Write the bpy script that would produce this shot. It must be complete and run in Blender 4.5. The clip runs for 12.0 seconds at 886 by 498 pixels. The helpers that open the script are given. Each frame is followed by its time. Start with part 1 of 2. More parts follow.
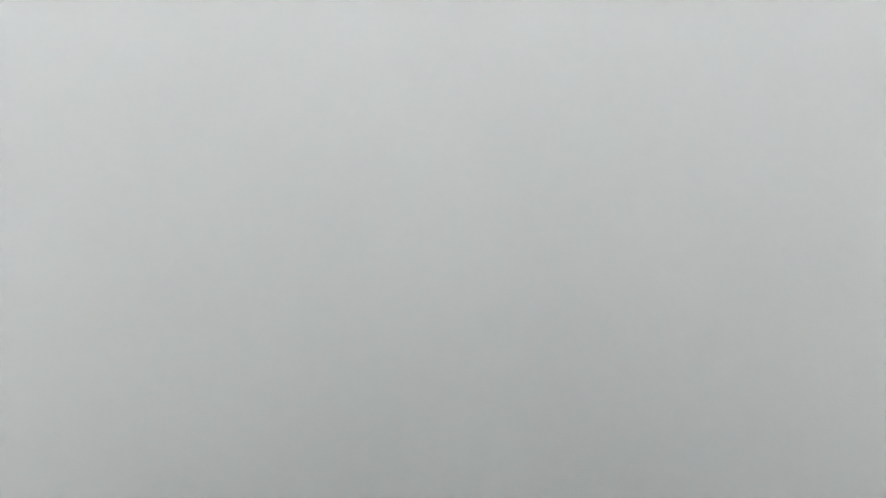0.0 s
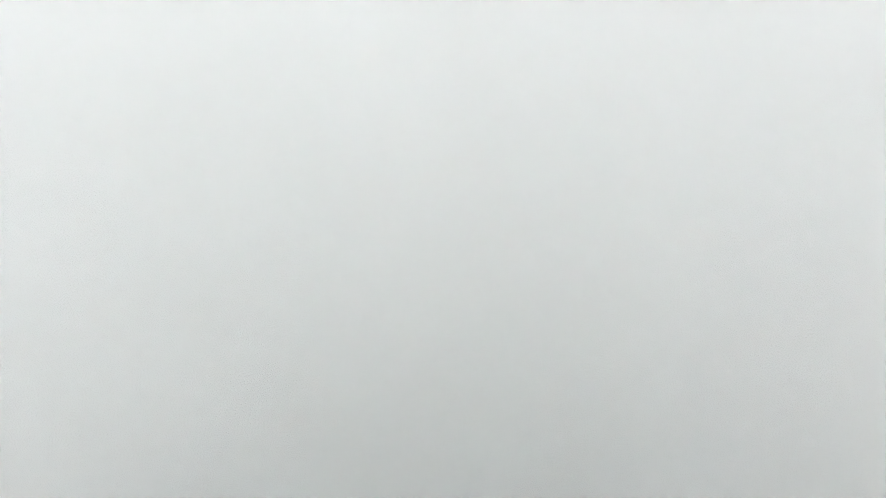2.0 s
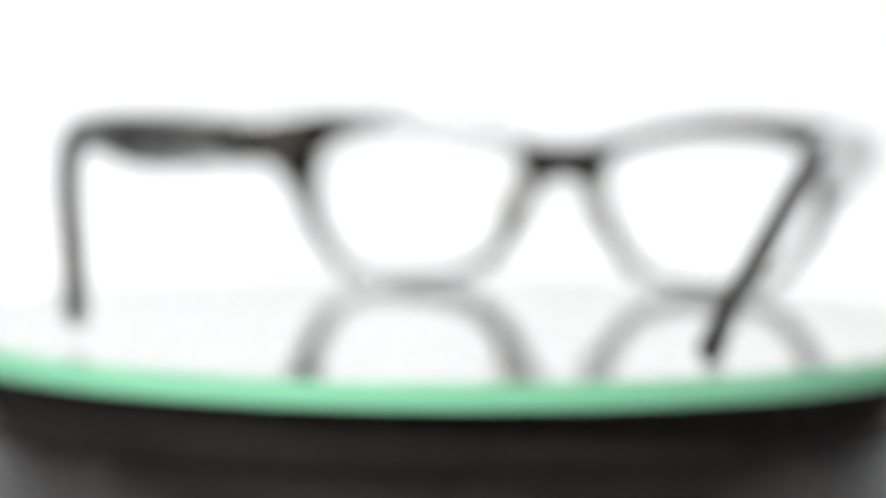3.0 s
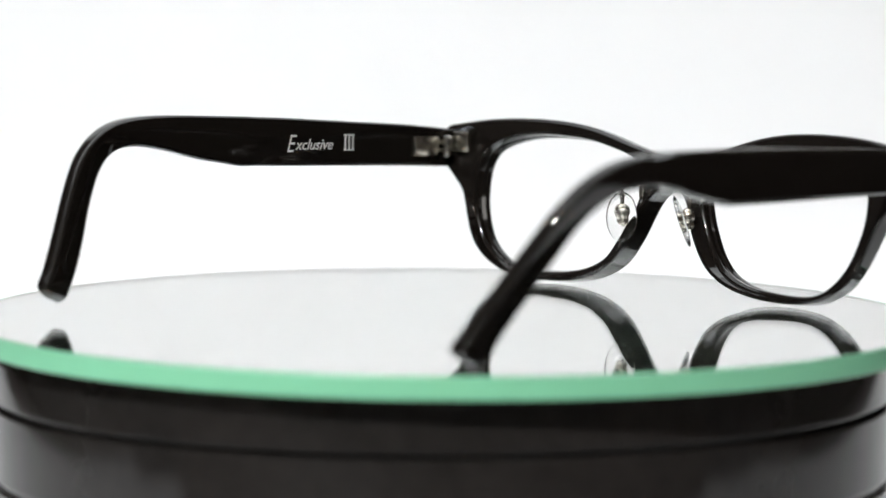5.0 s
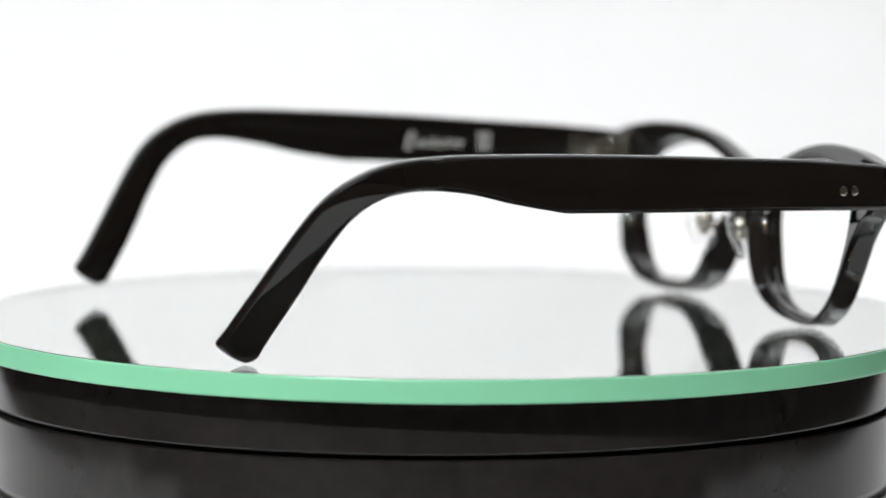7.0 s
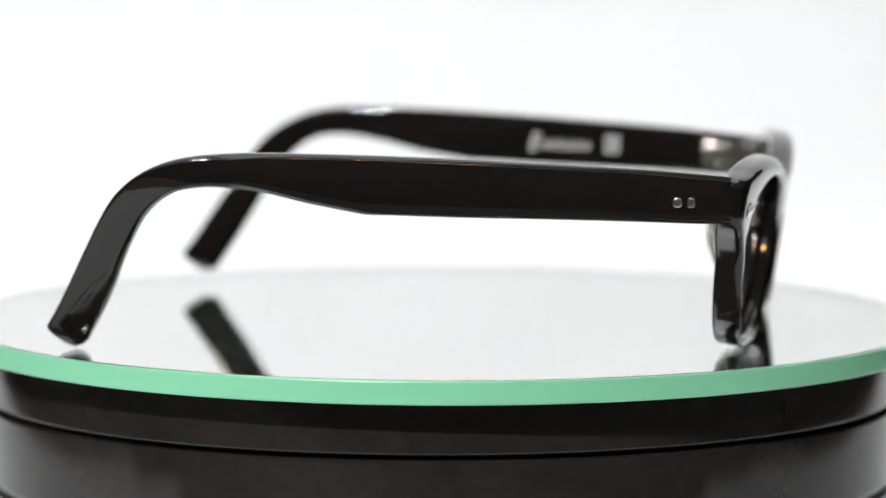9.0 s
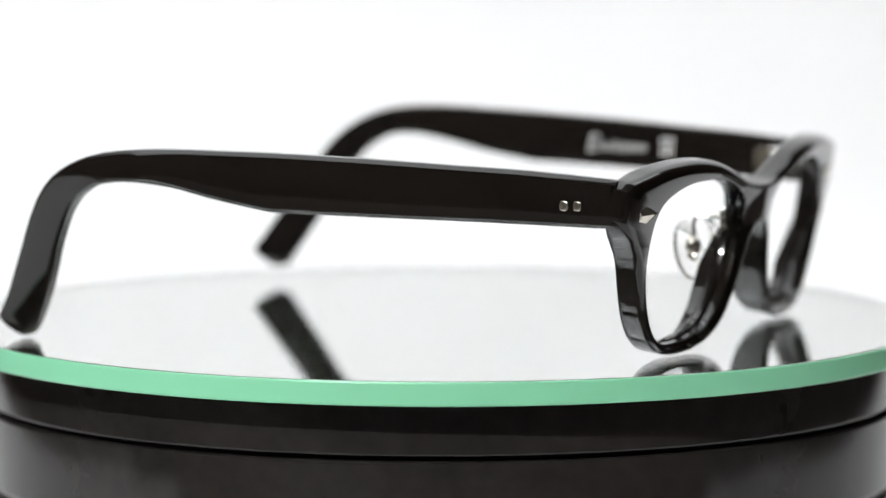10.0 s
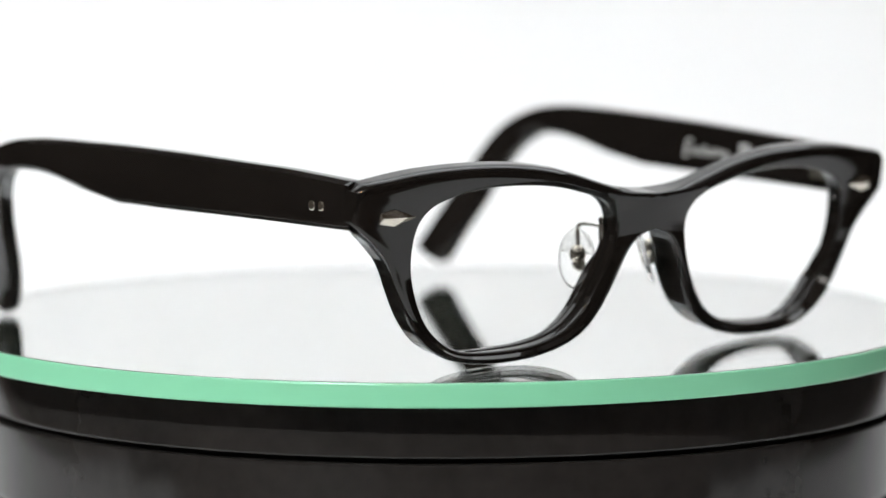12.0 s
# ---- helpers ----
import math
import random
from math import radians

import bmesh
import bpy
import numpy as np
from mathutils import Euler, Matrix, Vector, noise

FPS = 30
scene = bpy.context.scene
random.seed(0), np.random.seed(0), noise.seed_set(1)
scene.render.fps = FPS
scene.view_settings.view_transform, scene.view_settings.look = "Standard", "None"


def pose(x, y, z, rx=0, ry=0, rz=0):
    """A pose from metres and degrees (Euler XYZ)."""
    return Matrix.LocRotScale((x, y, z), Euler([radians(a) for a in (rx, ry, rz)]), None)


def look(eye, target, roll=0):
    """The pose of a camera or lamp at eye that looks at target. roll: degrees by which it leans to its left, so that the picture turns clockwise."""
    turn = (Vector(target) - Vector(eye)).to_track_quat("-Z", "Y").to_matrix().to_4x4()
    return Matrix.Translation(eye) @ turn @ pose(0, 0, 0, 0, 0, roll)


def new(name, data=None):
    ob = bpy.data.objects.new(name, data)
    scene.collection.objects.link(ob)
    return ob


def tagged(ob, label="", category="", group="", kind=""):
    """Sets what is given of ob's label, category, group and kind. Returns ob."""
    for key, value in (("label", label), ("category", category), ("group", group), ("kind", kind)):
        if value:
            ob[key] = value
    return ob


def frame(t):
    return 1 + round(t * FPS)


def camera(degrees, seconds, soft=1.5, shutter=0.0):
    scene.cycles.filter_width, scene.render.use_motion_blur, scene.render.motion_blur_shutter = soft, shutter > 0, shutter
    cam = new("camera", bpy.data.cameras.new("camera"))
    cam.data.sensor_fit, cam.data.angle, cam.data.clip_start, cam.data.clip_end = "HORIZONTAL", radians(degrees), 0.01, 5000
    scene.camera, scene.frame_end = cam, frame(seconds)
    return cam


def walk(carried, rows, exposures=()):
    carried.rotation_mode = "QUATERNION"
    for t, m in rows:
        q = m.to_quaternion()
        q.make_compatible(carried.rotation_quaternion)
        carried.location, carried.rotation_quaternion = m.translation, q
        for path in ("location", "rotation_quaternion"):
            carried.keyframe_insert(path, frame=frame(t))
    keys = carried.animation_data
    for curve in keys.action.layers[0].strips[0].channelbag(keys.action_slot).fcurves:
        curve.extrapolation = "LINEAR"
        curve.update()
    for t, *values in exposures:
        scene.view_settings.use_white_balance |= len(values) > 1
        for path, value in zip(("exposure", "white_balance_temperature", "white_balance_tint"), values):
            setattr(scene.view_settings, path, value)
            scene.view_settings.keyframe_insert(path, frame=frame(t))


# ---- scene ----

# ---- camera: a long lens on a tripod, looking a little down on the turntable ----
cam = camera(15.64, 12.0)
EYE = Vector((0.0, -0.6940, 0.0773))
AIM = pose(0, 0, 0, 90 - 5.205, 0.0, -0.03)
AHEAD = -(AIM.to_3x3() @ Vector((0, 0, 1)))


def eye_at(creep):
    """The camera moved along its own axis by so many millimetres (the lens breathes as it refocuses)."""
    return Matrix.Translation(EYE + AHEAD * creep * 0.001) @ AIM


CREEP = [(0.0, 340), (2.3, 330), (2.6, 280), (2.7, 238), (2.8, 192), (2.9, 128), (3.0, 40), (3.1, 4), (3.2, 1.9), (4.0, -2), (5.0, -5.4), (5.5, -7.2),
         (6.5, -7.4), (6.8, -6.5), (7.0, -0.6), (7.4, -0.8), (8.8, -1.5), (9.5, -0.6), (10.5, 5.2), (11.0, 7.6), (12.0, 8.9)]
walk(cam, [(t, eye_at(c)) for t, c in CREEP],
     exposures=[(0.0, -0.50), (0.2, -0.31), (0.6, -0.11), (1.5, -0.07), (2.2, -0.03), (2.5, 0.04), (2.8, 0.06), (3.2, 0.0), (4.0, -0.08), (5.0, -0.16), (12.0, -0.12)])

# the lens hunts for focus, settles on the far temple and later on the near one
focus_point = new("focus_point")
FOCUS = [(0.0, 0.022), (2.2, 0.023), (2.4, 0.036), (2.5, 0.060), (2.6, 0.080), (2.7, 0.115), (2.8, 0.18), (2.9, 0.28), (3.0, 0.41), (3.1, 0.66), (3.2, 0.695), (3.6, 0.75),
         (5.0, 0.74), (6.7, 0.735), (6.9, 0.66), (7.0, 0.625), (9.0, 0.605), (12.0, 0.60)]
cam.data.dof.use_dof = True
cam.data.dof.focus_object = focus_point
cam.data.dof.aperture_fstop = 11.0


def creep_at(t):
    return float(np.interp(t, [r[0] for r in CREEP], [r[1] for r in CREEP])) * 0.001


# ---- world and lights ----
world = bpy.data.worlds.new("world")
world.use_nodes = True
scene.world = world
world.node_tree.nodes["Background"].inputs[0].default_value = (0.9, 0.95, 1.0, 1)
world.node_tree.nodes["Background"].inputs[1].default_value = 0.05


def area_lamp(name, eye, target, sx, sy, watts, colour):
    data = bpy.data.lights.new(name, "AREA")
    data.shape, data.size, data.size_y, data.energy, data.color = "RECTANGLE", sx, sy, watts, colour
    ob = new(name, data)
    ob.matrix_world = look(eye, target)
    return ob


# the light panel of the photo corner, over the set
area_lamp("panel_light", (0.03, 0.24, 0.70), (0.02, 0.26, 0.0), 1.4, 0.46, 5.0, (0.945, 0.98, 1.0))
# unseen fill behind the camera, added to brighten the room the black parts mirror
area_lamp("room_fill", (-0.3, -2.0, 1.57), (-0.3, -1.9, 0.0), 1.0, 0.6, 9, (1.0, 0.97, 0.93))


# ---- materials ----
def material(name, colour, rough=0.5, metal=0.0, coat=0.0, vary=0.15, scale=60.0, bump=0.0, ior=1.5, transmission=0.0, rough_vary=0.0, emit=0.0):
    m = bpy.data.materials.new(name)
    m.use_nodes = True
    nt = m.node_tree
    b = nt.nodes["Principled BSDF"]
    b.inputs["Roughness"].default_value, b.inputs["Metallic"].default_value = rough, metal
    b.inputs["Coat Weight"].default_value, b.inputs["IOR"].default_value = coat, ior
    b.inputs["Coat Roughness"].default_value = 0.03
    b.inputs["Transmission Weight"].default_value = transmission
    b.inputs["Base Color"].default_value = (*colour, 1)
    if emit:
        b.inputs["Emission Color"].default_value, b.inputs["Emission Strength"].default_value = (*colour, 1), emit
    co = nt.nodes.new("ShaderNodeTexCoord")
    if vary:
        n1, n2 = nt.nodes.new("ShaderNodeTexNoise"), nt.nodes.new("ShaderNodeTexNoise")
        n1.inputs["Scale"].default_value, n2.inputs["Scale"].default_value = scale, scale * 9
        n1.inputs["Detail"].default_value = 5
        mix, ramp = nt.nodes.new("ShaderNodeMath"), nt.nodes.new("ShaderNodeValToRGB")
        mix.operation = "ADD"
        nt.links.new(co.outputs["Object"], n1.inputs["Vector"])
        nt.links.new(co.outputs["Object"], n2.inputs["Vector"])
        half = nt.nodes.new("ShaderNodeMath")
        half.operation, half.inputs[1].default_value = "MULTIPLY", 0.5
        nt.links.new(n1.outputs["Fac"], mix.inputs[0])
        nt.links.new(n2.outputs["Fac"], mix.inputs[1])
        nt.links.new(mix.outputs[0], half.inputs[0])
        nt.links.new(half.outputs[0], ramp.inputs["Fac"])
        ramp.color_ramp.elements[0].position, ramp.color_ramp.elements[1].position = 0.3, 0.7
        ramp.color_ramp.elements[0].color = (*[c * (1 - vary) for c in colour], 1)
        ramp.color_ramp.elements[1].color = (*[min(1, c * (1 + vary)) for c in colour], 1)
        nt.links.new(ramp.outputs["Color"], b.inputs["Base Color"])
        if rough_vary:
            mr = nt.nodes.new("ShaderNodeMapRange")
            mr.inputs["From Min"].default_value, mr.inputs["From Max"].default_value = 0.35, 0.7
            mr.inputs["To Min"].default_value, mr.inputs["To Max"].default_value = rough, rough + rough_vary
            nt.links.new(half.outputs[0], mr.inputs["Value"])
            nt.links.new(mr.outputs[0], b.inputs["Roughness"])
        if bump:
            bp = nt.nodes.new("ShaderNodeBump")
            bp.inputs["Strength"].default_value, bp.inputs["Distance"].default_value = bump, 0.0004
            nt.links.new(half.outputs[0], bp.inputs["Height"])
            nt.links.new(bp.outputs["Normal"], b.inputs["Normal"])
    return m


ACETATE = material("black_acetate", (0.0072, 0.0058, 0.0049), 0.04, vary=0.3, scale=120, rough_vary=0.04, ior=1.5)
SILVER = material("nickel_silver", (0.72, 0.68, 0.60), 0.22, 1.0, vary=0.12, scale=900, bump=0.05)
CHROME = material("bright_steel", (0.80, 0.78, 0.74), 0.12, 1.0, vary=0.08, scale=900)
FOIL = material("silver_foil", (0.9, 0.89, 0.86), 0.5, 0.55, vary=0.15, scale=1500, bump=0.15)
SILICONE = material("clear_silicone", (0.99, 0.99, 0.985), 0.04, vary=0.0, ior=1.38, transmission=1.0)
GLASS = material("clear_glass", (0.992, 1.0, 0.995), 0.0, vary=0.0, ior=1.5, transmission=1.0)
SILVERING = material("mirror_silvering", (0.99, 0.997, 0.988), 0.0, 1.0, vary=0.01, scale=8)


def veil_film(m, colour, share):
    """A thin uneven veil painted over a clear surface, to lift its dark reflections."""
    nt = m.node_tree
    co, noise, ramp = nt.nodes.new("ShaderNodeTexCoord"), nt.nodes.new("ShaderNodeTexNoise"), nt.nodes.new("ShaderNodeMapRange")
    noise.inputs["Scale"].default_value, noise.inputs["Detail"].default_value = 25, 6
    ramp.inputs["From Min"].default_value, ramp.inputs["From Max"].default_value = 0.3, 0.7
    ramp.inputs["To Min"].default_value, ramp.inputs["To Max"].default_value = 0.7 * share, 1.3 * share
    veil, mix = nt.nodes.new("ShaderNodeBsdfDiffuse"), nt.nodes.new("ShaderNodeMixShader")
    veil.inputs["Color"].default_value = (*colour, 1)
    nt.links.new(co.outputs["Object"], noise.inputs["Vector"])
    nt.links.new(noise.outputs["Fac"], ramp.inputs["Value"])
    nt.links.new(ramp.outputs[0], mix.inputs[0])
    nt.links.new(nt.nodes["Principled BSDF"].outputs[0], mix.inputs[1])
    nt.links.new(veil.outputs[0], mix.inputs[2])
    nt.links.new(mix.outputs[0], nt.nodes["Material Output"].inputs["Surface"])


# greenish haze put into the glass colour, so black things mirror paler
veil_film(GLASS, (0.52, 0.64, 0.52), 0.014)
GREEN_EDGE = material("green_glass_edge", (0.23, 0.60, 0.37), 0.3, vary=0.02, scale=11, coat=0.3)
BLACK_GLOSS = material("black_lacquered_plastic", (0.0165, 0.0148, 0.0138), 0.06, vary=0.3, scale=30, bump=0.02, rough_vary=0.05, ior=1.38)
BLACK_MATT = material("black_felt", (0.006, 0.006, 0.006), 0.9, vary=0.3, scale=80, bump=0.2)
PAPER = material("white_backdrop_paper", (0.86, 0.86, 0.865), 0.85, vary=0.015, scale=3, bump=0.05)
WALL = material("brown_wall_paint", (0.08, 0.064, 0.052), 0.8, vary=0.08, scale=4, bump=0.1)
# for the unseen wall behind the camera, coloured dark so black parts mirror darkness
DARK_WALL = material("darkened_wall", (0.03, 0.029, 0.027), 0.9, vary=0.4, scale=6, bump=0.2)
CEILING = material("white_ceiling_paint", (0.8, 0.8, 0.78), 0.85, vary=0.03, scale=5, bump=0.1)
FLOOR = material("dark_wood_floor", (0.10, 0.065, 0.045), 0.45, vary=0.35, scale=6, bump=0.1)
BLACK_IRON = material("black_iron", (0.015, 0.015, 0.015), 0.5, vary=0.3, scale=60, bump=0.1)
TABLE = material("dark_brown_wood", (0.06, 0.045, 0.036), 0.45, vary=0.3, scale=10, bump=0.05)
LAMP_SHELL = material("lamp_shell", (0.3, 0.3, 0.3), 0.4, 0.6, vary=0.1, scale=40)
PANEL_FRAME = material("panel_frame", (0.6, 0.6, 0.6), 0.5, 0.2, vary=0.1, scale=20)
BULB_COLD = material("cold_bulb", (0.93, 0.98, 1.0), 0.4, vary=0.0, emit=2400)
BULB_WARM = material("warm_bulb", (1.0, 0.52, 0.2), 0.4, vary=0.0, emit=200)


# ---- mesh helpers ----
def part(name, bm, mat, parent=None, label="", smooth=True):
    bmesh.ops.recalc_face_normals(bm, faces=bm.faces)
    me = bpy.data.meshes.new(name)
    bm.to_mesh(me)
    bm.free()
    if smooth:
        me.shade_smooth()
        me.set_sharp_from_angle(angle=radians(38))
    me.materials.append(mat)
    ob = new(name, me)
    if parent:
        ob.parent = parent
    if label:
        ob["label"] = label
    return ob


def loft(rings, closed_ends=True, wrap=False):
    """Faces between successive closed rings of equally many points."""
    bm = bmesh.new()
    vs = [[bm.verts.new(p) for p in r] for r in rings]
    n = len(rings[0])
    pairs = list(zip(vs, vs[1:])) + ([(vs[-1], vs[0])] if wrap else [])
    for a, b in pairs:
        for i in range(n):
            bm.faces.new((a[i], a[(i + 1) % n], b[(i + 1) % n], b[i]))
    if closed_ends and not wrap:
        bm.faces.new(vs[0])
        bm.faces.new(vs[-1])
    return bm


def lathe(profile, steps=160):
    """A solid of revolution about z from (r, z) points; ends on the axis are closed by a fan."""
    held = [profile[0]]
    for p, q in zip(profile, profile[1:]):
        d = math.hypot(q[0] - p[0], q[1] - p[1])
        if d > 0.0015:
            for f in (0.00012 / d, 1 - 0.00012 / d):
                held.append((p[0] + (q[0] - p[0]) * f, p[1] + (q[1] - p[1]) * f))
        held.append(q)
    profile = held
    bm = bmesh.new()
    rings = []
    for r, z in profile:
        if r < 1e-7:
            rings.append([bm.verts.new((0, 0, z))])
        else:
            rings.append([bm.verts.new((r * math.cos(2 * math.pi * k / steps), r * math.sin(2 * math.pi * k / steps), z)) for k in range(steps)])
    for a, b in zip(rings, rings[1:]):
        for k in range(steps):
            j = (k + 1) % steps
            if len(a) == 1:
                bm.faces.new((a[0], b[k], b[j]))
            elif len(b) == 1:
                bm.faces.new((a[k], a[j], b[0]))
            else:
                bm.faces.new((a[k], a[j], b[j], b[k]))
    return bm


def box(x0, x1, y0, y1, z0, z1, bevel=0.0):
    bm = bmesh.new()
    bmesh.ops.create_cube(bm, size=1, matrix=Matrix.Translation(((x0 + x1) / 2, (y0 + y1) / 2, (z0 + z1) / 2)) @ Matrix.Diagonal((x1 - x0, y1 - y0, z1 - z0, 1)))
    if bevel:
        bmesh.ops.bevel(bm, geom=bm.edges[:], offset=bevel, segments=2, profile=0.5, affect="EDGES")
    return bm


def spline(points, per=6, closed=False):
    """Points of a Catmull-Rom curve through the given ones."""
    pts = [np.array(p, float) for p in points]
    n = len(pts)
    out = []
    for i in range(n if closed else n - 1):
        if closed:
            a, b, c, d = pts[i - 1], pts[i], pts[(i + 1) % n], pts[(i + 2) % n]
        else:
            a, b, c, d = pts[max(i - 1, 0)], pts[i], pts[i + 1], pts[min(i + 2, n - 1)]
        for k in range(per):
            t = k / per
            out.append(0.5 * (2 * b + (c - a) * t + (2 * a - 5 * b + 4 * c - d) * t * t + (3 * b - a - 3 * c + d) * t ** 3))
    if not closed:
        out.append(pts[-1])
    return np.array(out)


def tube(points, radius, sides=10):
    """A round wire along points."""
    rings = []
    for i, p in enumerate(points):
        p = Vector(p)
        d = (Vector(points[min(i + 1, len(points) - 1)]) - Vector(points[max(i - 1, 0)])).normalized()
        u = d.cross(Vector((0.3, 0.5, 0.8))).normalized()
        v = d.cross(u)
        rings.append([p + radius * (math.cos(2 * math.pi * k / sides) * u + math.sin(2 * math.pi * k / sides) * v) for k in range(sides)])
    return loft(rings)


def moved(bm, m):
    bm.transform(m)
    return bm


MM = 0.001

# ---- the room round the photo corner ----
# table top at -0.075 (0.75 m over the floor), ceiling 1.62 over the mirror plate
TOP = -0.075
tagged(part("floor", box(-2.2, 2.2, -2.8, 1.7, -0.87, -0.825), FLOOR, smooth=False), "dark wooden floor of the room", "floor", kind="structure")
tagged(part("ceiling", box(-2.2, 2.2, -2.8, 1.7, 1.62, 1.70), CEILING, smooth=False), "white painted ceiling", "ceiling", kind="structure")
for nm, b in (("wall_north", (-2.2, 2.2, 1.7, 1.8)), ("wall_south", (-2.2, 2.2, -2.9, -2.8)), ("wall_west", (-2.3, -2.2, -2.9, 1.8)), ("wall_east", (2.2, 2.3, -2.9, 1.8))):
    dark = nm == "wall_south"
    tagged(part(nm, box(*b, -0.87, 1.70), DARK_WALL if dark else WALL, smooth=False), "unseen wall behind the camera, darkened for the reflections" if dark else "plain dark brown painted wall", "wall", kind="structure")


def build_table():
    root = new("table")
    root.location = (0, 0, -0.825)
    part("tabletop", box(-0.475, 0.475, -0.46, 0.85, 0.71, 0.748, 0.003), TABLE, root)
    for sx in (-0.43, 0.43):
        for sy in (-0.42, 0.8):
            part("leg", box(sx - 0.025, sx + 0.025, sy - 0.025, sy + 0.025, 0.0, 0.709, 0.003), TABLE, root)
    tagged(root, "dark brown wooden table carrying the photo set", "table")


def build_backdrop():
    """A white paper sweep: flat on the table, then curving up behind the set."""
    line = [(-0.2, TOP), (-0.1, TOP), (0.0, TOP), (0.25, TOP), (0.449, TOP)]
    for k in range(13):
        a = math.pi / 2 * k / 12
        line.append((0.45 + 0.07 * math.sin(a), TOP + 0.07 * (1 - math.cos(a))))
    line += [(0.522, 0.4), (0.523, 0.7), (0.525, 1.0)]
    thick = 0.0006
    ring = []
    for k, (y, z) in enumerate(line):
        ring.append((y, z + 0.0012))
    for k in range(len(line) - 1, -1, -1):
        p, q = line[max(k - 1, 0)], line[min(k + 1, len(line) - 1)]
        d = math.hypot(q[0] - p[0], q[1] - p[1])
        ring.append((line[k][0] + thick * (q[1] - p[1]) / d, line[k][1] + 0.0012 - thick * (q[0] - p[0]) / d))
    ob = part("paper_backdrop", loft([[(x, y, z) for y, z in ring] for x in (-0.40, -0.25, 0.0, 0.25, 0.40)]), PAPER)
    tagged(ob, "seamless white paper sweep on the table", "backdrop", kind="structure")


def build_weight(x, y, turn):
    """A flat black weight on the table that holds the paper down."""
    root = new("paper_weight")
    root.matrix_world = pose(x, y, TOP + 0.0012, 0, 0, turn)
    part("slab", box(-0.022, 0.022, -0.04, 0.04, 0.0, 0.012, 0.002), BLACK_IRON, root)
    part("knob", lathe([(0, 0.017), (0.006, 0.017), (0.008, 0.015), (0.007, 0.011), (0, 0.0115)], 24), BLACK_IRON, root)
    tagged(root, "flat black iron weight lying on the white paper", "weight", group="weights on the paper")


build_table()
build_backdrop()
build_weight(-0.372, -0.178, 20)
build_weight(0.372, -0.178, -20)


def build_panel():
    root = new("light_panel")
    root.location = (0.03, 0.24, 0.72)
    part("frame", box(-0.78, 0.78, -0.255, 0.255, 0.0, 0.04, 0.004), PANEL_FRAME, root)
    for sx in (-0.7, 0.7):
        part("hanger", tube([(sx, 0, 0.04), (sx, 0, 0.45), (sx, 0, 0.90)], 0.006), LAMP_SHELL, root)
    tagged(root, "long white light panel hanging over the set", "lamp")


def build_bulb_lamp(x, y, z, mat, label):
    root = new("spot_lamp")
    root.location = (x, y, z)
    part("housing", lathe([(0, 0.12), (0.03, 0.12), (0.04, 0.11), (0.055, 0.0), (0.05, 0.0), (0.035, 0.10), (0, 0.10)], 32), LAMP_SHELL, root)
    bm = bmesh.new()
    bmesh.ops.create_uvsphere(bm, u_segments=20, v_segments=12, radius=0.04, matrix=Matrix.Translation((0, 0, 0.0)))
    part("bulb", bm, mat, root)
    part("stem", tube([(0, 0, 0.12), (0, 0, (1.62 - z + 0.1) / 2), (0, 0, 1.62 - z)], 0.008), LAMP_SHELL, root)
    tagged(root, label, "lamp", group="spot lamps under the ceiling")


build_panel()
build_bulb_lamp(-0.62, -1.35, 1.05, BULB_COLD, "small hanging spot lamp with a cold white bulb")
build_bulb_lamp(-0.30, -1.55, 1.28, BULB_WARM, "small hanging spot lamp with a warm orange bulb")


# ---- the turntable: a static black base and a round mirror plate that turns on it ----
PLATE_R, PLATE_T = 103.7 * MM, 4.6 * MM


def build_turntable():
    root = new("turntable")
    root.location = (0, 0, TOP + 0.0015)
    h = -PLATE_T - root.location.z

    def ring_part(name, prof, mat, label=""):
        part(name, lathe([(r * MM, h + z * MM) for r, z in prof]), mat, root, label)

    ring_part("top_plate", [(0, -0.3), (94, -0.3), (96.6, -0.5), (97.5, -1.2), (97.8, -2.4), (97.8, -10.9), (97.7, -11.15), (97.4, -11.25), (0, -11.25)], BLACK_GLOSS)
    ring_part("groove", [(0, -11.26), (95.6, -11.26), (95.6, -12.25), (0, -12.25)], BLACK_MATT, "matt black gap between the plate and the body")
    ring_part("body", [(0, -12.26), (97.5, -12.26), (97.95, -12.4), (98.1, -12.8), (98.1, -27.2), (97.8, -27.7), (97.2, -27.9), (97.2, -28.5), (97.9, -28.8), (98.2, -29.5), (98.3, -52), (97.2, -57), (95, -61), (0, -61)], BLACK_GLOSS)
    ring_part("foot_ring", [(0, -61.01), (90, -61.01), (90, -68), (0, -68)], BLACK_MATT, "matt black rubber foot ring")
    tagged(root, "round glossy black turntable base on white paper", "turntable")
    return root


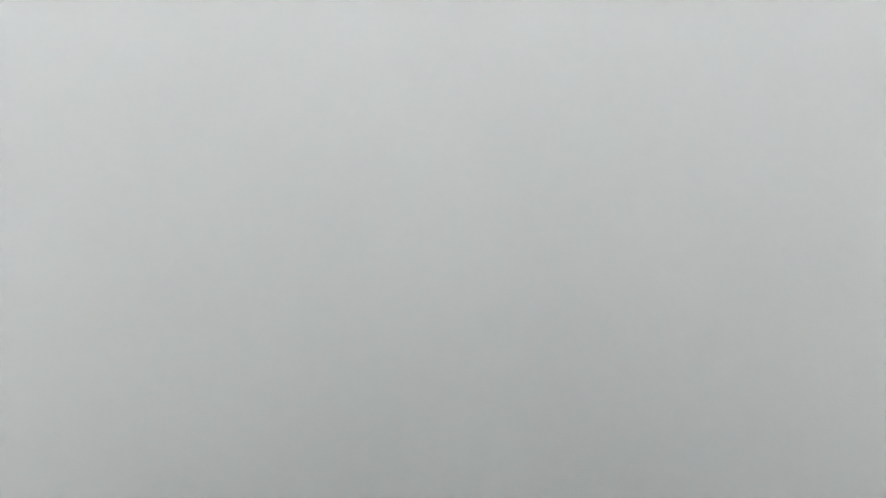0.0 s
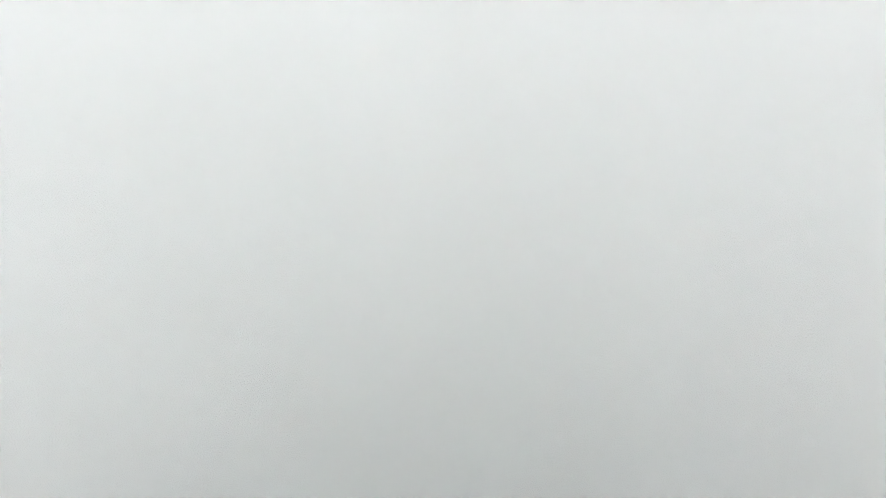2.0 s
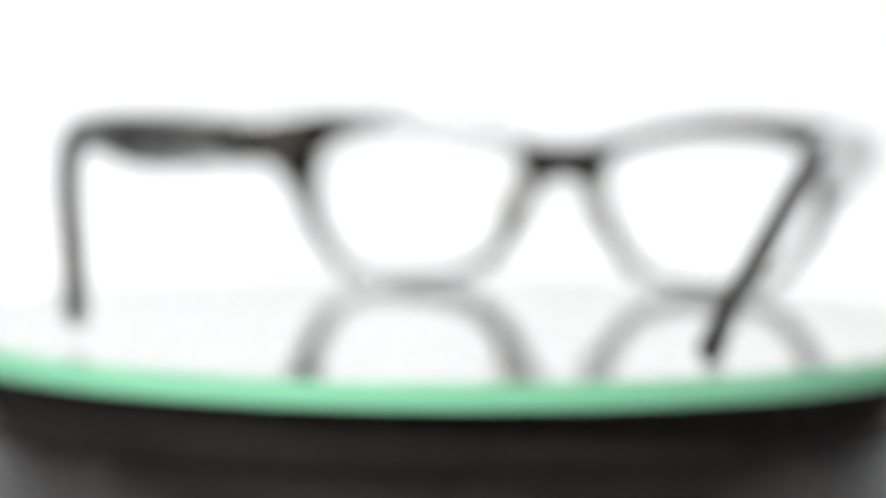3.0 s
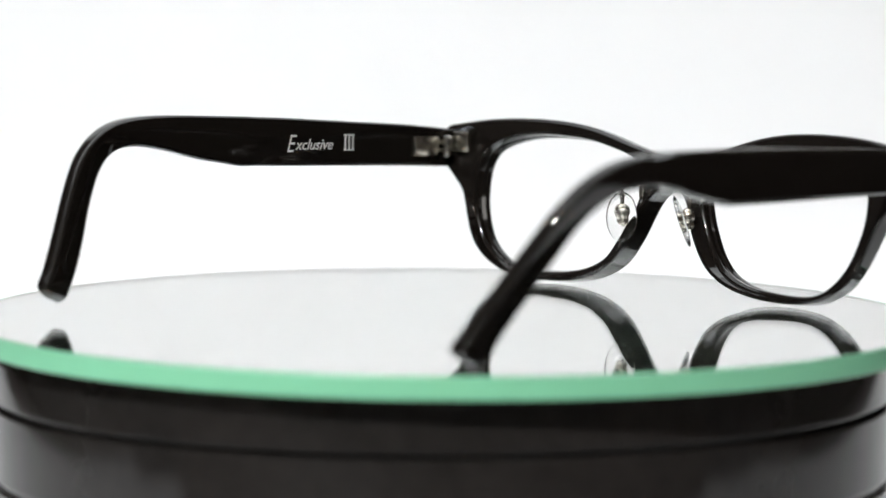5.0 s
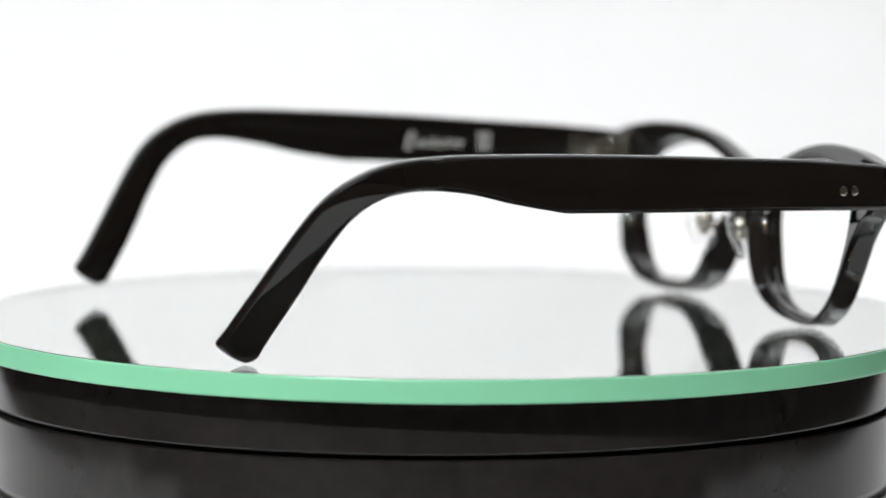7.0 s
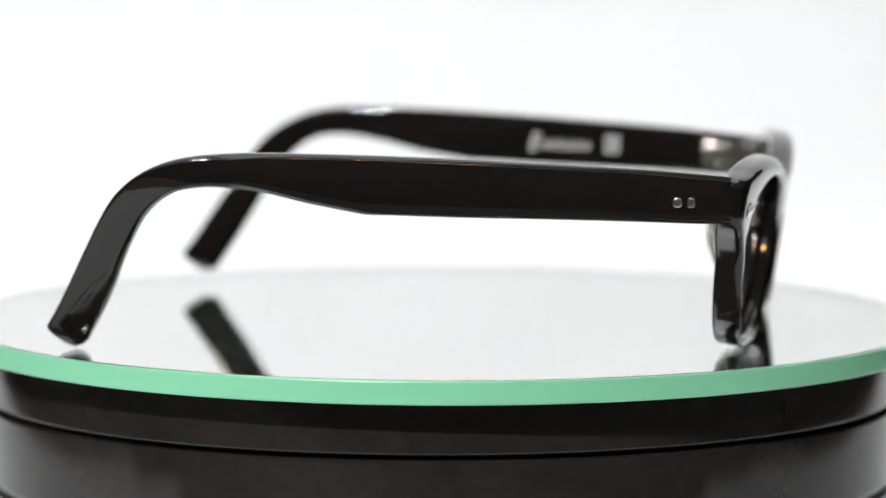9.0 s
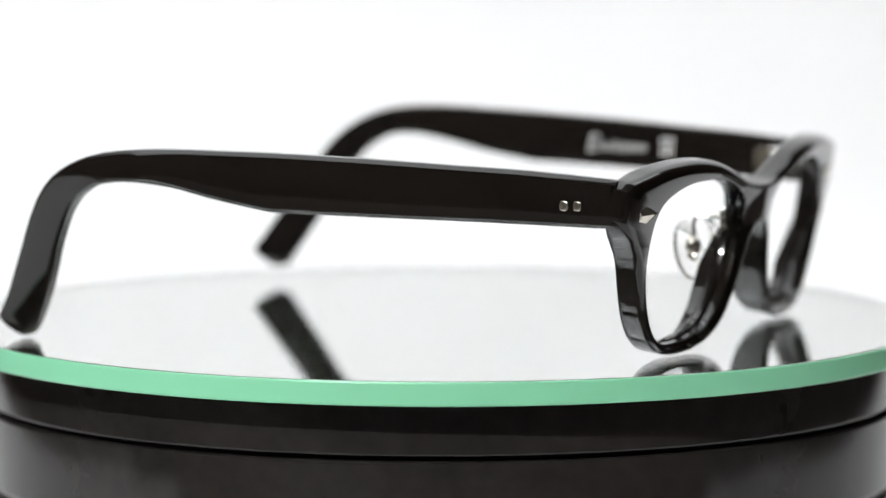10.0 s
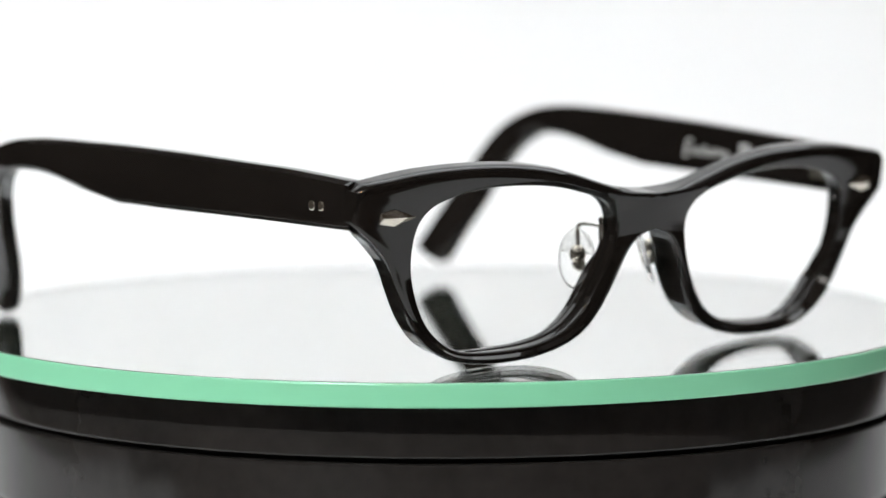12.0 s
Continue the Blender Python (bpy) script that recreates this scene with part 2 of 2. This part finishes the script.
def build_plate():
    root = new("mirror_plate")
    R, T = PLATE_R, PLATE_T
    part("glass", lathe([(0, 0), (R - 0.9 * MM, 0), (R - 0.5 * MM, -0.25 * MM), (R - 0.5 * MM, -T + 0.35 * MM), (0, -T + 0.35 * MM)], 360), GLASS, root, smooth=False)
    part("silvering", lathe([(0, -T + 0.75 * MM), (R - 0.8 * MM, -T + 0.75 * MM), (R - 0.8 * MM, -T + 0.5 * MM), (0, -T + 0.5 * MM)], 360), SILVERING, root, "silver mirror coating under the glass", smooth=False)
    part("polished_edge", lathe([(R - 0.45 * MM, -0.05 * MM), (R - 0.15 * MM, -0.12 * MM), (R, -0.35 * MM), (R, -T + 0.35 * MM), (R - 0.2 * MM, -T), (R - 0.45 * MM, -T), (R - 0.45 * MM, -0.05 * MM)], 360), GREEN_EDGE, root, "pale green polished glass edge")
    tagged(root, "round mirror plate with a green glass edge", "mirror plate")
    return root


build_turntable()
mirror_plate = build_plate()


# ---- the eyeglasses (x across, y ahead, z up, on the plate's top) ----
def front_y(x, z):
    return 74.8 - 0.00113 * x * x - 0.15 * (29.5 - z)


OUTER = [(0, 31.0), (7, 31.7), (13.5, 33.3), (19.5, 35.1), (25, 36.5), (32, 37.6), (40, 38.1), (49, 38.0), (57, 37.4), (63, 36.6), (68.6, 35.8), (70.1, 35.1), (70.5, 33.6),
         (70.5, 29), (69.9, 27.4), (68.2, 25.9), (65.2, 23.8), (62.0, 20), (59.7, 15), (56.8, 9.5), (53.3, 5.2), (50.0, 3.0), (45.8, 1.2), (38.5, 0.2), (30, 0.3),
         (23, 1.4), (17.6, 3.4), (13.4, 6.6), (9.7, 12.3), (7.5, 17.3), (5.4, 21), (2.6, 23.4), (0, 24.2)]
INNER = [(57.1, 21), (56.9, 25.5), (55.8, 28.7), (53.3, 31), (48, 32.8), (42, 33.8), (34, 34), (26, 33.4), (19, 31.9), (13.8, 30.4), (10.7, 28.2), (9.3, 25.3),
         (9.5, 22), (10.7, 18), (12.7, 13.6), (15.4, 9.2), (19, 5.8), (23.8, 3.7), (30, 2.6), (38, 2.4), (44.5, 3.0), (48.8, 5.1), (52.7, 9), (55.2, 13.8), (56.6, 18)]
MID = np.array((33.0, 18.0))
DEPTH = 5.5
LEAN = 0.15                                              # the front leans, so its depth runs a little upwards


def by_angle(line, angles, closed):
    """Radii of an outline seen from MID, at the given angles, eased but for the end piece and the seam."""
    d = line - MID
    a, r = np.arctan2(d[:, 1], d[:, 0]), np.hypot(d[:, 0], d[:, 1])
    o = np.argsort(a)
    plain = np.interp(angles, a[o], r[o], period=2 * math.pi)
    steps = np.linspace(-2.2, 2.2, 15)
    weights = np.exp(-steps ** 2 / 2)
    weights /= weights.sum()
    eased = sum(w * np.interp(angles + 0.05 * k, a[o], r[o], period=2 * math.pi) for w, k in zip(weights, steps))
    if closed:
        return eased
    x = MID[0] + plain * np.cos(angles)
    keep = np.clip((x - 5.0) / 6.0, 0, 1) * np.clip((np.abs(angles - 0.42) - 0.17) / 0.11, 0, 1)
    return plain + (eased - plain) * keep


def half_front(side):
    """Rings of the cross-section all round one lens opening; side is +1 or -1."""
    outer, inner = spline(OUTER, 9), spline(INNER, 10, True)
    outer = np.concatenate([outer, [(0, z) for z in np.linspace(24.6, 30.6, 7)]])
    d = outer - MID
    angles = np.sort(np.arctan2(d[:, 1], d[:, 0]))
    angles = np.array([a for a, b in zip(angles, np.roll(angles, 1)) if abs(a - b) > 0.004])
    ro, ri = by_angle(outer, angles, False), by_angle(inner, angles, True)
    rings = []
    for a, o, i in zip(angles, ro, ri):
        u = np.array((math.cos(a), math.sin(a)))
        seam = abs(MID[0] + o * u[0]) < 0.06
        brow = max(0.0, u[1]) ** 0.7 if not seam else 0.0
        fade = min(1.0, abs(MID[0] + o * u[0]) / 9.0)
        brow *= fade
        cf = 0.0 if seam else 1.05 * fade + 1.1 * brow            # front chamfer, in the face
        cd = 0.0 if seam else 1.1 * fade + 1.3 * brow            # and into the depth
        cb = 0.0 if seam else 1.2 * fade
        ci = 0.65
        w = o - i
        cf, cb = min(cf, 0.6 * w), min(cb, 0.4 * w)
        flare = 0.8 * max(0.0, u[0]) + 0.3 * max(0.0, u[1])  # the opening widens a little to the back
        end = max(0.0, 1 - (abs(a - 0.38) / 0.2) ** 2) ** 1.5      # thinner at the end piece, where the temple butts on
        nasal = max(0.0, -u[0]) ** 1.5 * min(1.0, max(0.0, (0.35 - u[1]) / 0.5)) * min(1.0, max(0.0, (MID[0] + o * u[0] - 1.0) / 4.0))   # deeper beside the nose
        back = DEPTH - 1.3 * end + 3.0 * nasal if not seam else DEPTH
        dish = 0.8 * (1 - 0.6 * brow)                            # the face falls a little towards the lens
        if side < 0 and not seam:                                # this half stands a little further back at its outer end
            outer_end = max(0.0, u[0]) ** 1.5 * min(1.0, max(0.0, (0.08 - u[1]) / 0.5))
            back, dish = back + 2.4 * outer_end, dish + 1.2 * outer_end
        rb = 0.9
        arc = [math.pi / 2 * k / 5 for k in range(6)]
        prof = [(i + flare + rb * (1 - math.sin(q)), DEPTH - rb * (1 - math.cos(q))) for q in arc]
        prof += [(i + 0.55 * flare, dish + 3.3), (i + 0.5 * flare + 0.05, dish + 2.85), (i + 0.3 * flare + 0.6, dish + 2.35), (i + 0.15 * flare + 0.05, dish + 1.85), (i + 0.1 * flare, dish + 1.3), (i, dish + ci + 0.15)]
        prof += [(i + ci * (1 - math.cos(q)), dish + ci * (1 - math.sin(q))) for q in arc]
        prof += [(o - cf - 0.25 * (w - cf - ci), -0.02)]
        prof += [(o - cf * (1 - math.sin(q)), cd * (1 - math.cos(q))) for q in arc]
        prof += [(o, cd + 0.12), (o, back - cb - 0.12)]
        prof += [(o - cb * (1 - math.cos(q)), back - cb * (1 - math.sin(q))) for q in arc]
        prof += [(o - cb - 0.15, back), (i + flare + rb + 0.15, DEPTH)]
        ring = []
        for r, depth in prof:
            x, z = MID + u * r
            if seam and r > o - 1e-6:
                x = 0.0
            ring.append(Vector((side * x, front_y(x, z) - depth, z + LEAN * depth)) * MM)
        rings.append(ring)
    return rings


OFF = Matrix.Translation((8.0 * MM, 0, 0))               # where the glasses stand on the plate


def front_mesh():
    bm = bmesh.new()
    for side in (1, -1):
        rings = half_front(side)
        vs = [[bm.verts.new(p) for p in r] for r in rings]
        n = len(rings[0])
        for a, b in zip(vs, vs[1:] + vs[:1]):
            for i in range(n):
                quad = (a[i], a[(i + 1) % n], b[(i + 1) % n], b[i])
                if all(abs(v.co.x) < 1e-5 for v in quad):
                    continue
                try:
                    bm.faces.new(quad)
                except ValueError:
                    pass
    bmesh.ops.remove_doubles(bm, verts=bm.verts[:], dist=2e-5)
    return moved(bm, OFF)


STATIONS = [(66.2, 36.3, 66.2, 27.6), (65.8, 36.5, 65.8, 27.4), (50, 37.7, 50, 27.7), (36, 38.3, 36, 27.9), (15, 39.2, 15, 28.1), (2, 39.6, 1, 28.35), (-1, 39.7, -2.0, 28.4),
            (-4, 39.75, -4.2, 28.7), (-13, 39.9, -13.7, 30.5), (-21, 40, -21.6, 32.4), (-28, 39.9, -27.5, 33.2), (-35.8, 39.3, -32.5, 33.4), (-42, 37.8, -36, 33.1),
            (-47.7, 34.9, -39.4, 32.3), (-51.9, 31.2, -43.3, 30), (-55.1, 26.8, -46.8, 26.3), (-58.9, 20.5, -50.7, 19.7), (-62.9, 13.6, -54.0, 13), (-66.7, 7.2, -57.6, 6.5),
            (-68.5, 4.6, -59.7, 2.9), (-68.4, 3.5, -60.5, 1.5), (-67.2, 2.3, -61.5, 0.6), (-65.4, 1.1, -63.0, 0.2)]
OUT_X = {1: [(-64, 61.8), (-62, 62.6), (-58, 67), (-54, 71), (-50, 74), (-46, 75.8), (-40, 76.8), (-30, 76.2), (-2, 73.6), (15, 72.9), (40, 71.8), (57, 71.1), (67, 70.4)],
         -1: [(-64, 62.5), (-62, 63.1), (-58, 66.3), (-54, 69.1), (-50, 71.1), (-46, 72.5), (-40, 73.5), (-30, 74.0), (-2, 73.2), (15, 72.7), (40, 71.8), (57, 71.1), (67, 70.4)]}


def out_x(y, side):
    return float(np.interp(y, [a for a, _ in OUT_X[side]], [b for _, b in OUT_X[side]]))


def out_x_soft(y, side):
    ws = [(d, math.exp(-(d / 4.0) ** 2 / 2)) for d in range(-10, 11)]
    return sum(w * out_x(y + d, side) for d, w in ws) / sum(w for _, w in ws) if y < 50 else out_x(y, side)


def lift(side):
    """The temple on the minus side stands a little higher at its tip."""
    if side > 0:
        return Matrix.Identity(4)
    at = Vector((0, 66 * MM, 32 * MM))
    return Matrix.Translation(at + Vector((0, 0, -1.1 * MM))) @ Matrix.Rotation(radians(-1.6), 4, "X") @ Matrix.Translation(-at)


def temple_mesh(side):
    rings = []
    line = spline(STATIONS, 5)
    thick = 2.0
    for k, (yt, zt, yb, zb) in enumerate(line):
        if side < 0:
            zb -= 0.9 * math.exp(-((yb + 21) / 13) ** 2)         # this temple is a little deeper at its neck
        top, low = np.array((yt, zt)), np.array((yb, zb))
        mid, up = (top + low) / 2, (top - low)
        hgt = np.hypot(*up) / 2
        up = up / (2 * hgt)
        tk = thick * min(1.0, 0.5 + 0.5 * (len(line) - 1 - k) / 9)
        cx = out_x_soft(mid[0], side) - thick
        twist = 0.27 * min(1.0, max(0.0, (-33 - mid[0]) / 12)) if side < 0 else 0.0
        ring = []
        rc = min(0.8 + 0.45 * min(1.0, max(0.0, (k - 45) / 10)), hgt * 0.8, tk * 0.7)
        for sx, sz, a0 in ((1, 1, 0), (-1, 1, 90), (-1, -1, 180), (1, -1, 270)):
            for j in range(6):
                a = radians(a0 + 18 * j)
                lx, lz = sx * (tk - rc) + rc * math.cos(a), sz * (hgt - rc) + rc * math.sin(a)
                if sx > 0 and k < 52:                           # the outer edges are bevelled, the corners of the bevel eased
                    (across, down), ease = (rc * 1.4, rc * 1.1) if sz > 0 else (rc * 0.9, rc * 1.0), 0.22
                    b = radians(a0 + (0, 28, 45, 45, 62, 90)[j])
                    flat = (j < 3) == (sz > 0)                  # on the flank of the temple, else on its top or underside
                    lx = tk - (ease if flat else across) + ease * math.cos(b)
                    lz = sz * (hgt - (down if flat else ease)) + ease * math.sin(b)
                q = mid + up * lz
                ring.append(Vector((side * (cx + lx + twist * (q[0] - mid[0])), q[0], q[1])) * MM)
        rings.append(ring)
    return moved(loft(rings), OFF @ lift(side))


def inlay_text(body, size, shear):
    cu = bpy.data.curves.new("lettering", "FONT")
    cu.body, cu.size, cu.shear, cu.extrude, cu.resolution_u = body, size, shear, 0.00006, 3
    tmp = new("lettering_curve", cu)
    me = bpy.data.meshes.new_from_object(tmp.evaluated_get(bpy.context.evaluated_depsgraph_get()))
    bpy.data.objects.remove(tmp)
    bm = bmesh.new()
    bm.from_mesh(me)
    return bm


def fit_text(bm, width, height):
    xs, ys = [v.co.x for v in bm.verts], [v.co.y for v in bm.verts]
    sx, sy = width / (max(xs) - min(xs)), height / (max(ys) - min(ys))
    return moved(bm, Matrix.Diagonal((sx, sy, 1, 1)) @ Matrix.Translation((-min(xs), -min(ys), 0)))


def build_glasses():
    root = new("eyeglasses")
    front = part("front_frame", front_mesh(), ACETATE, root)
    for side in (1, -1):
        # diamond studs on the front: pointed inwards, cut straight outwards
        bm = bmesh.new()
        shape = [(65.4, 28.5), (65.4, 30.4), (62.3, 31.05), (57.8, 29.5), (62.3, 27.95)]
        rim = [bm.verts.new(Vector((side * x, front_y(x, z) + 0.08, z)) * MM) for x, z in shape]
        base = [bm.verts.new(Vector((side * x, front_y(x, z) - 0.5, z)) * MM) for x, z in shape]
        ridge = [bm.verts.new(Vector((side * x, front_y(x, 29.5) + 0.28, 29.5)) * MM) for x in (64.7, 59.6)]
        n = len(shape)
        for i in range(n):
            bm.faces.new((rim[i], rim[(i + 1) % n], base[(i + 1) % n], base[i]))
        bm.faces.new((rim[0], rim[1], ridge[0]))
        bm.faces.new((rim[1], rim[2], ridge[1], ridge[0]))
        bm.faces.new((rim[2], rim[3], ridge[1]))
        bm.faces.new((rim[3], rim[4], ridge[1]))
        bm.faces.new((rim[4], rim[0], ridge[0], ridge[1]))
        part("stud", moved(bm, OFF), SILVER, front, "silver diamond-shaped metal stud", smooth=False)
        # hinge half on the back of the front
        part("hinge_plate", moved(box(side * 60.2 * MM, side * 65.2 * MM, 63.6 * MM, 65.4 * MM, 30.2 * MM, 35.0 * MM, 0.0002), OFF), SILVER, front, "silver metal hinge plate")

        temple = part("temple", temple_mesh(side), ACETATE, root)
        turn = OFF @ lift(side)
        part("hinge_plate", moved(box(side * 66.3 * MM, side * 69.0 * MM, 52.0 * MM, 60.2 * MM, 30.0 * MM, 34.8 * MM, 0.0003), turn), SILVER, temple, "bright metal hinge plate")
        for k in range(5):
            z0 = 30.0 + k * 1.0
            bm = lathe([(0, z0 * MM), (1.05 * MM, z0 * MM), (1.25 * MM, (z0 + 0.15) * MM), (1.25 * MM, (z0 + 0.8) * MM), (1.05 * MM, (z0 + 0.95) * MM), (0, (z0 + 0.95) * MM)], 16)
            part("hinge_knuckle", moved(bm, turn @ Matrix.Translation((side * 65.3 * MM, 61.9 * MM, 0))), CHROME, temple)
            arm = box(side * 64.9 * MM, side * 66.9 * MM, (60.4 if k % 2 else 62.6) * MM, (62.6 if k % 2 else 65.6) * MM, (z0 + 0.1) * MM, (z0 + 0.85) * MM)
            part("hinge_leaf", moved(arm, turn), SILVER, temple)
        for y in (57.0, 59.5):
            bm = lathe([(0, 0.02 * MM), (0.7 * MM, 0.02 * MM), (0.9 * MM, 0.0), (0.98 * MM, -0.06 * MM), (0.98 * MM, -0.4 * MM), (0, -0.4 * MM)], 20)
            put = Matrix.Translation((side * (out_x(y, side) + 0.02) * MM, y * MM, 31.5 * MM)) @ Matrix.Rotation(radians(90 * side), 4, "Y")
            part("rivet", moved(bm, turn @ put), SILVER, temple, "small round silver rivet head")
        if side < 0:
            # silver lettering on the inner face
            for name, pieces in (("lettering", (("E", 11.4, 2.9, 31.4, 4.0, 0.35), ("xclusive", 13.9, 11.9, 31.9, 2.5, 0.35))), ("numeral", (("III", 29.5, 2.9, 31.9, 3.3, 0.0),))):
                whole = bmesh.new()
                for body, y0, wide, z0, high, shear in pieces:
                    bm = fit_text(inlay_text(body, 4 * MM, shear), wide * MM, high * MM)
                    x0, x1 = out_x_soft(y0, side) - 4.0, out_x_soft(y0 + wide, side) - 4.0
                    yaw = math.atan2(x0 - x1, wide)
                    put = Matrix.Translation((-(x0 - 0.10) * MM, y0 * MM, z0 * MM)) @ Matrix.Rotation(-yaw, 4, "Z") @ Matrix(((0, 0, 1, 0), (1, 0, 0, 0), (0, 1, 0, 0), (0, 0, 0, 1)))
                    me = bpy.data.meshes.new("letters")
                    moved(bm, turn @ put).to_mesh(me)
                    bm.free()
                    whole.from_mesh(me)
                    bpy.data.meshes.remove(me)
                part(name, whole, FOIL, temple, "silver foil lettering on the inner side", smooth=False)
            bm = bmesh.new()
            for z in (31.8, 35.3):
                bmesh.ops.create_cube(bm, size=1, matrix=Matrix.Translation((-(out_x_soft(31.0, side) - 4.06) * MM, 30.95 * MM, z * MM)) @ Matrix.Diagonal((0.12 * MM, 3.5 * MM, 0.35 * MM, 1)))
            part("numeral_bar", moved(bm, turn), FOIL, temple, "thin silver foil bars over and under the numeral", smooth=False)

        # nose pad on its wire arm
        pad = part("nose_pad", pad_mesh(side), SILICONE, root, "clear oval silicone nose pad")
        wire = [(9.2, 68.6, 24.8), (9.6, 66.6, 25.0), (10.0, 64.2, 24.9), (10.2, 63.2, 24.5), (10.2, 62.8, 23.4), (10.0, 62.7, 21.5), (9.9, 62.6, 19.6)]
        part("pad_arm", moved(tube([Vector((side * x, y, z)) * MM for x, y, z in spline(wire, 5)], 0.42 * MM), OFF), CHROME, pad, "thin bent steel wire arm")
        part("pad_bracket", moved(box(side * 7.9 * MM, side * 9.6 * MM, 67.9 * MM, 69.4 * MM, 21.8 * MM, 26.6 * MM, 0.0004), OFF), CHROME, pad, "small steel bracket")
        bm = bmesh.new()
        bmesh.ops.create_uvsphere(bm, u_segments=16, v_segments=10, radius=1.75 * MM)
        part("pad_boss", moved(bm, OFF @ Matrix.Translation((side * 9.8 * MM, 62.5 * MM, 18.9 * MM)) @ Matrix.Diagonal((1.0, 0.9, 1.1, 1))), SILVER, pad, "steel pad boss")
        bm = lathe([(0, 1.0 * MM), (0.9 * MM, 0.9 * MM), (1.2 * MM, 0.4 * MM), (1.2 * MM, -0.8 * MM), (0, -0.8 * MM)], 16)
        part("pad_screw", moved(bm, OFF @ Matrix.Translation((side * 9.8 * MM, 62.6 * MM, 17.0 * MM)) @ Matrix.Rotation(radians(70), 4, "X")), SILVER, pad, "tiny pad screw")
    tagged(root, "black acetate eyeglasses standing open on the mirror plate", "eyeglasses")
    return root


def pad_mesh(side):
    """A clear rounded oval, 13 mm high, leaning like the side of a nose."""
    bm = bmesh.new()
    bmesh.ops.create_uvsphere(bm, u_segments=32, v_segments=16, radius=1.0)
    m = Matrix.Translation((side * 9.0 * MM, 61.4 * MM, 17.8 * MM)) @ Matrix.Rotation(radians(48 * side), 4, "Z") @ Matrix.Rotation(radians(-18 * side), 4, "Y")
    return moved(bm, OFF @ m @ Matrix.Diagonal((0.85 * MM, 3.6 * MM, 6.2 * MM, 1)))


eyeglasses = build_glasses()


# ---- what turns ----
def turn_at(t):
    """The plate's turn; it lies very slightly out of true."""
    return pose(0, 0, 0, 0, 0, 25.2 - 13.76 * t) @ pose(0, 0, 0, -0.265, 0.343, 0)


def motions():
    times = [float(k) for k in range(13)]
    walk(eyeglasses, [(t, turn_at(t)) for t in times])
    spin = [(t, turn_at(t) @ pose(1.8 * MM, 0.1 * MM, -0.05 * MM)) for t in times]
    walk(mirror_plate, spin)
    walk(focus_point, [(t, Matrix.Translation(EYE + AHEAD * (creep_at(t) + d))) for t, d in FOCUS])


motions()
